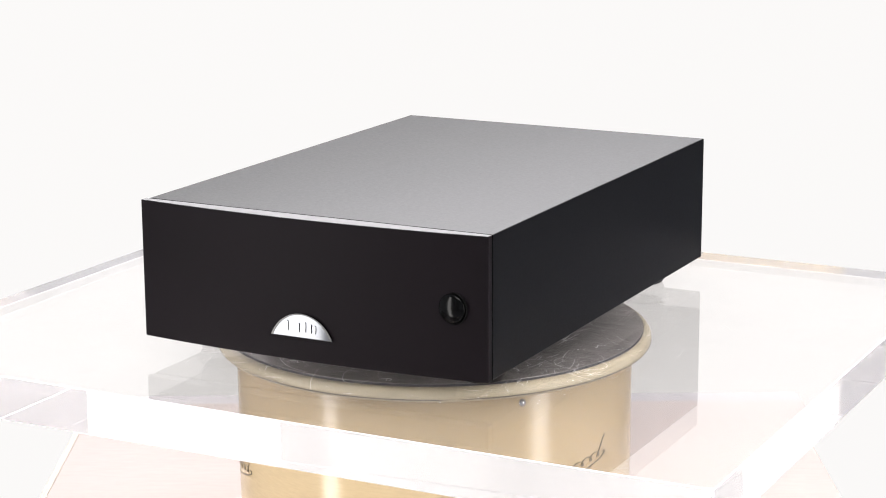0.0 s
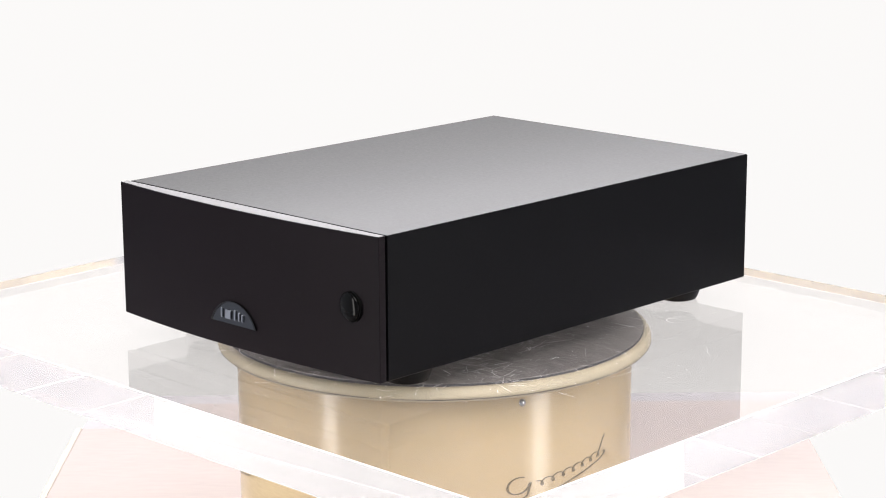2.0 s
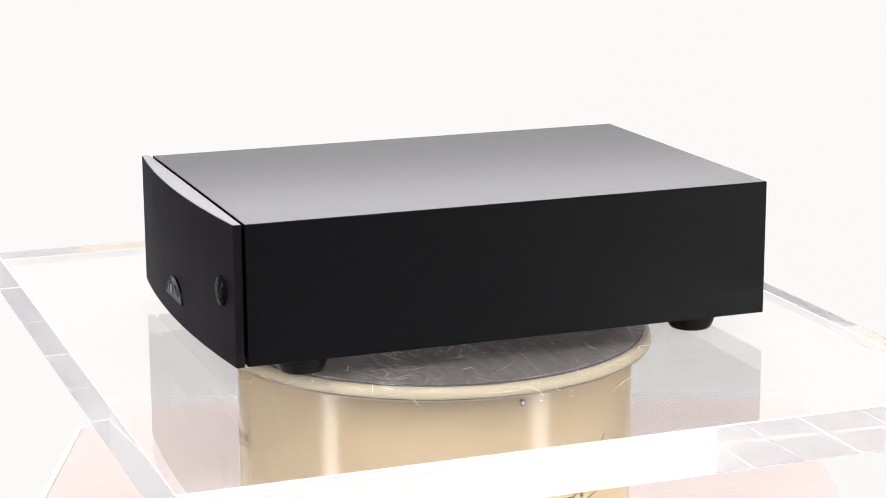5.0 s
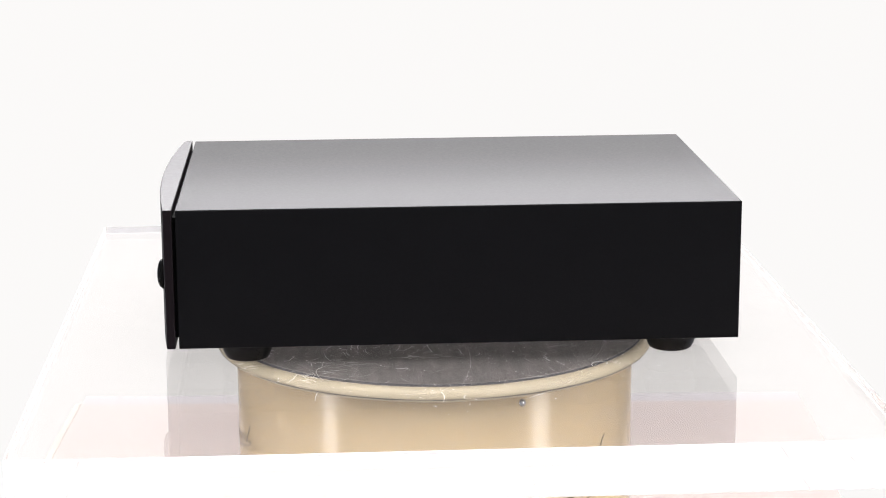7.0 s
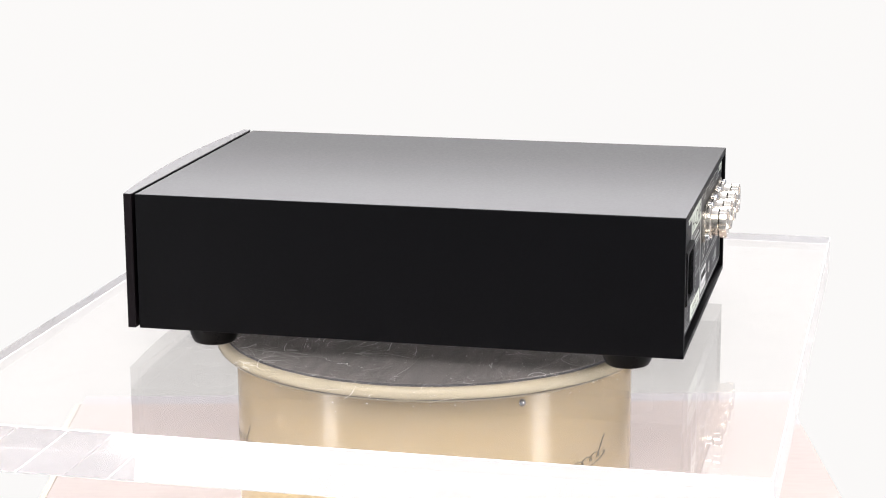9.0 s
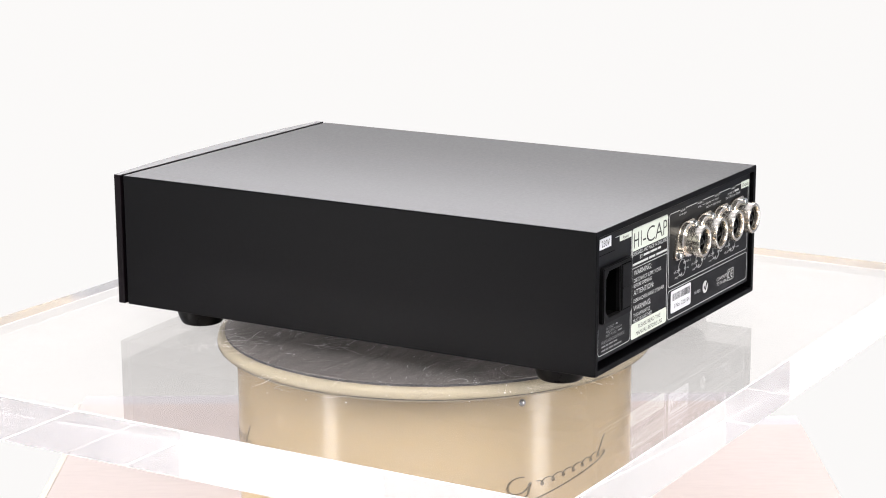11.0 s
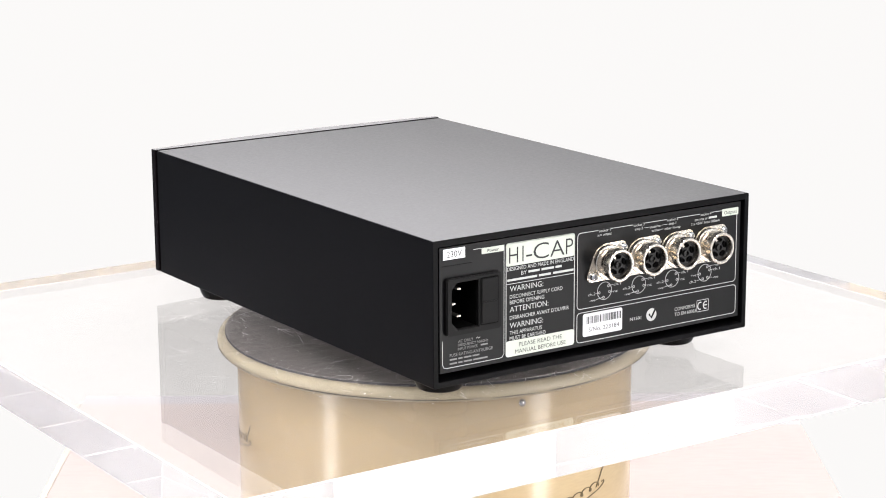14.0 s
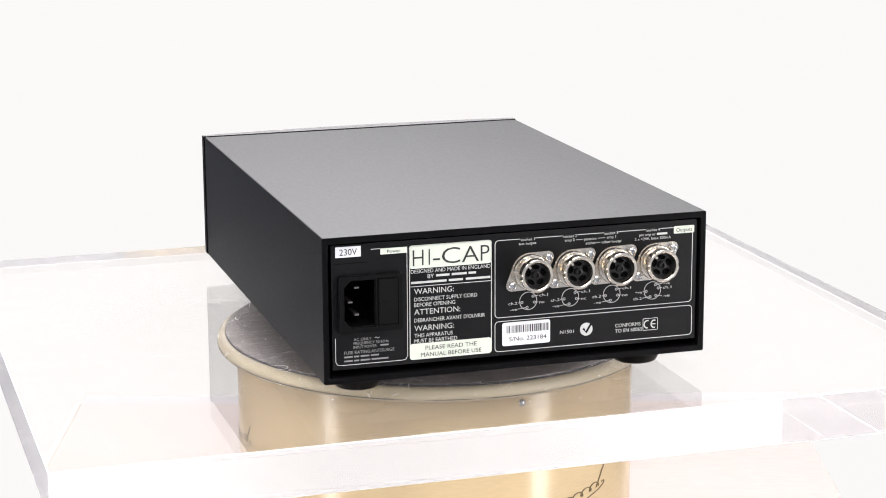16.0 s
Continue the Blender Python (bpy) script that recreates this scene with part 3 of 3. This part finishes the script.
    words("BEFORE OPENING", 57.5, 35.6, 48.3, 2.1)
    words("ATTENTION:", 57.5, 32.9, 44.6, 3.0)
    words("DEBRANCHER AVANT D'OUVRIR", 57.5, 19.6, 40.2, 2.1)
    words("WARNING:", 57.5, 36.3, 36.1, 3.0)
    words("THIS APPARATUS", 57.5, 37.0, 32.2, 2.1)
    words("MUST BE EARTHED", 57.5, 34.6, 29.3, 2.1)
    label(60.0, 15.9, 19.5, 27.9, 1.6, CREAM, 0.00015, "pale green notice strip")
    words("PLEASE READ THE", 51.7, 24.1, 25.4, 2.3, DARKINK, lift=0.00015)
    words("MANUAL BEFORE USE", 54.2, 21.6, 21.9, 2.3, DARKINK, lift=0.00015)

    # outputs section
    outline(14.3, -95.8, 37.6, 78.7, 2.2, 0.35)
    outline(14.3, -96.3, 19.5, 35.9, 2.2, 0.35)
    label(-84.9, -96.5, 75.2, 79.2, 0.4, CREAM, 0.00015, "pale green heading strip")
    words("Outputs", -86.2, -95.2, 77.2, 2.1, DARKINK, lift=0.00015)
    for a, b in ((0.6, -7.6), (-22.6, -30.8), (-45.6, -53.6), (-69.0, -77.2)):      # breaks in the frame line behind the headings
        bar(a, b, 78.6, 0.9, REAR, "line_break", 0.00006)
    for s, x in (("socket 1", -3.5), ("socket 2", -26.7), ("socket 3", -49.6), ("socket 4", -73.1)):
        words(s, x + 3.8, x - 3.8, 78.2, 1.5, lift=0.0001)
    words("aux output", 1.2, -8.2, 76.1, 1.5)
    words("amp 2", -23.9, -29.3, 76.1, 1.5)
    words("passive", -34.5, -41.4, 76.0, 1.5)
    words("amp 1", -47.2, -52.2, 76.1, 1.5)
    words("active", -35.4, -40.8, 73.8, 1.5)
    words("other hi-cap", -44.2, -55.2, 73.7, 1.5)
    line([(-30.2, 75.9), (-33.8, 75.9)], 0.2)
    line([(-42.2, 75.9), (-46.2, 75.9)], 0.2)
    line([(-41.4, 73.7), (-43.4, 73.7)], 0.2)
    words("pre amp or", -65.4, -74.4, 75.9, 1.5)
    wordbars([(-75.4, -81.2)], 75.8, 1.1)
    words("2 x +24V, Imax 300mA", -62.8, -83.2, 73.7, 1.5)

    # pin diagrams
    for i, x in enumerate((-4.0, -27.2, -50.3, -73.3)):
        z, r = 45.5, 4.7
        circle = [(x - r * math.cos(radians(a)), z + r * math.sin(radians(a))) for a in range(0, 361, 12)]
        line(circle, 0.28, name="pin_diagram")
        pins = [(42, "ch.1"), (-15, "nc"), (-100, "-ve"), (190, "ch.2")] if i < 3 else [(60, "+ve"), (18, "ch.1"), (-55, "-ve"), (-110, "ch.2"), (185, "+ve")]
        for a, s in pins:
            px, pz = x - 3.5 * math.cos(radians(a)), z + 3.5 * math.sin(radians(a))
            line([(px - 0.62 * math.cos(radians(b)), pz + 0.62 * math.sin(radians(b))) for b in range(0, 361, 45)], 0.28, name="pin_diagram")
            right = math.cos(radians(a)) > 0 and not (i < 3 and a == -100)
            sgn = -1 if right else 1
            ex, ez = x + sgn * 5.6, pz + 0.5 * math.sin(radians(a))
            line([(px + sgn * 0.7, pz), (ex, ez)], 0.22, name="pin_diagram")
            wide = 1.0 + 0.95 * len(s)
            l, rr = (ex - 0.4, ex - 0.4 - wide) if right else (ex + 0.4 + wide, ex + 0.4)
            words(s, l, rr, ez, 1.5)

    # serial sticker, approval marks
    sticker = label(10.2, -16.1, 22.4, 34.8, 1.2, PAPER, 0.0002, "white serial number sticker")
    rnd = random.Random(3)
    x = 8.2
    while x > -14.6:
        w = rnd.choice((0.22, 0.22, 0.45, 0.65))
        bar(x, x - w, 31.1, 4.0, DARKINK, "code_bar", 0.00016)
        x -= w + rnd.choice((0.25, 0.4, 0.6))
    words("S/No. 223184", 6.5, -14.0, 26.0, 2.4, DARKINK, lift=0.0002)
    words("N1501", -21.6, -29.2, 27.2, 1.9)
    disc = [(-36.3 + 3.5 * math.cos(radians(a)), 27.6 + 3.5 * math.sin(radians(a))) for a in range(0, 360, 12)]
    part("approval_disc", prism(mm(disc), 0, 0.0001), INK, plate, "white round approval mark", at=BACK)
    line([(-34.6, 28.2), (-36.2, 25.9), (-38.9, 30.4)], 1.25, REAR, "approval_tick").location.y += 0.0001
    words("CONFORMS", -52.5, -66.9, 28.1, 2.0)
    words("TO EN 60065", -52.5, -67.8, 25.2, 2.0)
    outline(-68.2, -76.7, 24.0, 30.6, 0.5, 0.25)
    for cx in (-71.0, -75.0):
        line([(cx + 0.3 + 1.75 * -math.cos(radians(a)), 27.3 + 2.0 * math.sin(radians(a))) for a in range(65, 296, 20)], 0.62)
    line([(-73.6, 27.3), (-75.4, 27.3)], 0.6)

    # four round output sockets on lobed flanges
    for x in (-4.4, -27.5, -50.6, -73.9):
        socket(root, x / 1000, 0.0615)


SOCKET = {}


def socket(root, x, z):
    if not SOCKET:
        hx, hz = 0.0098, 0.0068     # half way between the two screws, along the flange
        ang = math.atan2(hz, hx)
        long = math.hypot(hx, hz)
        cen = [(-long, 0.0032), (0, 0.0098), (long, 0.0032)]
        # hull of three circles
        pts = []
        for cx, r in cen:
            for k in range(36):
                pts.append((cx + r * math.cos(radians(k * 10)), r * math.sin(radians(k * 10))))
        pts = sorted(set(pts))
        def half(seq):
            h = []
            for p in seq:
                while len(h) > 1 and (h[-1][0] - h[-2][0]) * (p[1] - h[-2][1]) - (h[-1][1] - h[-2][1]) * (p[0] - h[-2][0]) <= 1e-12:
                    h.pop()
                h.append(p)
            return h[:-1]
        hull = half(pts) + half(pts[::-1])
        c, s = math.cos(ang), math.sin(ang)
        hull = [(px * c - py * s, px * s + py * c) for px, py in hull]
        SOCKET["flange"] = mesh_of("flange", prism(hull, 0, 0.0015, 0.0003), NICKEL, 35)
        shell = [(0.0066, 0.0015), (0.0094, 0.0015), (0.0094, 0.0034), (0.0091, 0.0039), (0.0078, 0.0041), (0.0078, 0.0072), (0.0084, 0.0075),
                 (0.0087, 0.0080), (0.0088, 0.0108), (0.0087, 0.0114), (0.0083, 0.0117), (0.0074, 0.0117), (0.0070, 0.0114), (0.0067, 0.0104)]
        bm = lathe(shell, 64, True)
        for v in bm.verts:                  # notched lip
            r = math.hypot(v.co.x, v.co.y)
            a = math.degrees(math.atan2(v.co.y, v.co.x)) % 60
            if r > 0.0082 and v.co.z > 0.0074 and a < 7:
                v.co.x, v.co.y = v.co.x * 0.0081 / r, v.co.y * 0.0081 / r
        SOCKET["shell"] = mesh_of("shell", bm, NICKEL, 25)
        SOCKET["insert"] = mesh_of("insert", lathe([(0, 0.0088), (0.0058, 0.0088), (0.0060, 0.0092), (0.0066, 0.0092), (0.0066, 0.0016), (0, 0.0016)], 40), INSERT, 30)
        # kidney-shaped mouths with a raised lip round each contact
        SOCKET["hole"] = mesh_of("contact_hole", lathe([(0, 0.00015), (0.0011, 0.00015), (0.0012, 0.0007), (0.00145, 0.0007), (0.0016, 0.0), (0, 0.0)], 20), CAVITY, 40)
        SOCKET["core"] = mesh_of("centre_post", lathe([(0, 0.0002), (0.0012, 0.0002), (0.0014, 0.0011), (0.0019, 0.0010), (0.0021, 0), (0, 0)], 24), INSERT, 40)
        head = lathe([(0, 0.0012), (0.0009, 0.0012), (0.0011, 0.0024), (0.0016, 0.0023), (0.0021, 0.0018), (0.0022, 0.0)], 24)
        SOCKET["screw"] = mesh_of("flange_screw", head, SCREWMETAL, 40)
        SOCKET["off"] = (hx, hz)
    at = BACK @ Matrix.Translation((-x, z, 0)) @ Matrix.Diagonal((1, 1, 1.13, 1))
    sock = part("output_socket", SOCKET["shell"], None, root, "round nickel output socket with black insert", at=at)
    part("flange", SOCKET["flange"], None, sock, "nickel lobed flange")
    part("insert", SOCKET["insert"], None, sock, "black socket insert")
    part("centre_post", SOCKET["core"], None, sock, at=pose(0, 0, 0.00882))
    for k in range(5):
        a = radians(90 + 72 * k)
        part("contact_hole", SOCKET["hole"], None, sock, at=pose(0.0042 * math.cos(a), 0.0042 * math.sin(a), 0.00882) @ pose(0, 0, 0, 0, 0, math.degrees(a)) @ Matrix.Diagonal((0.75, 1.25, 1, 1)))
    part("key_tab", block(-0.0006, 0.0006, 0.0055, 0.0068, 0.0089, 0.0112), NICKEL, sock, at=pose(0, 0, 0, 0, 0, 40))
    hx, hz = SOCKET["off"]
    for s in (1, -1):
        part("flange_screw", SOCKET["screw"], None, sock, "zinc flange screw", at=pose(s * hx, s * hz, 0.0014))


def amplifier():
    root = tagged(new("amplifier"), "black metal hi-fi power supply unit on rubber feet", "amplifier")
    sleeve(root)
    front_panel(root)
    feet(root)
    rear(root)
    return root


studio()
plinth()
drum = turntable_base()
disc_platter = platter()
slab_thing = acrylic_slab()
amp = amplifier()


# ---------------------------------------------------------------- what turns
def motions():
    turned = {0.0: -27.45, 0.5: -31.7, 1.0: -36.0, 1.5: -40.2, 2.0: -44.4, 2.5: -48.6, 3.0: -52.85, 3.5: -56.85, 4.0: -61.15,
              6.5: -82.4, 7.0: -86.75, 7.5: -91.2, 8.0: -95.45, 8.5: -99.4, 9.0: -103.4,
              11.5: -125.4, 12.0: -129.65, 12.5: -133.75, 13.0: -138.0, 13.5: -142.05, 14.0: -146.26, 14.5: -150.4, 15.0: -154.63, 15.5: -158.75, 16.0: -162.97}
    turns = [(0.5 * i, float(np.interp(0.5 * i, list(turned), list(turned.values())))) for i in range(33)]
    walk(amp, [(t, pose(0, 0, 0, 0, 0, a) @ pose(0.0034, 0.0123, 0.00015)) for t, a in turns])
    walk(slab_thing, [(t, pose(0, 0, 0, 0, 0, a)) for t, a in turns])
    walk(disc_platter, [(t, pose(-0.0004, 0, 0, 0, 0, a)) for t, a in turns])


motions()
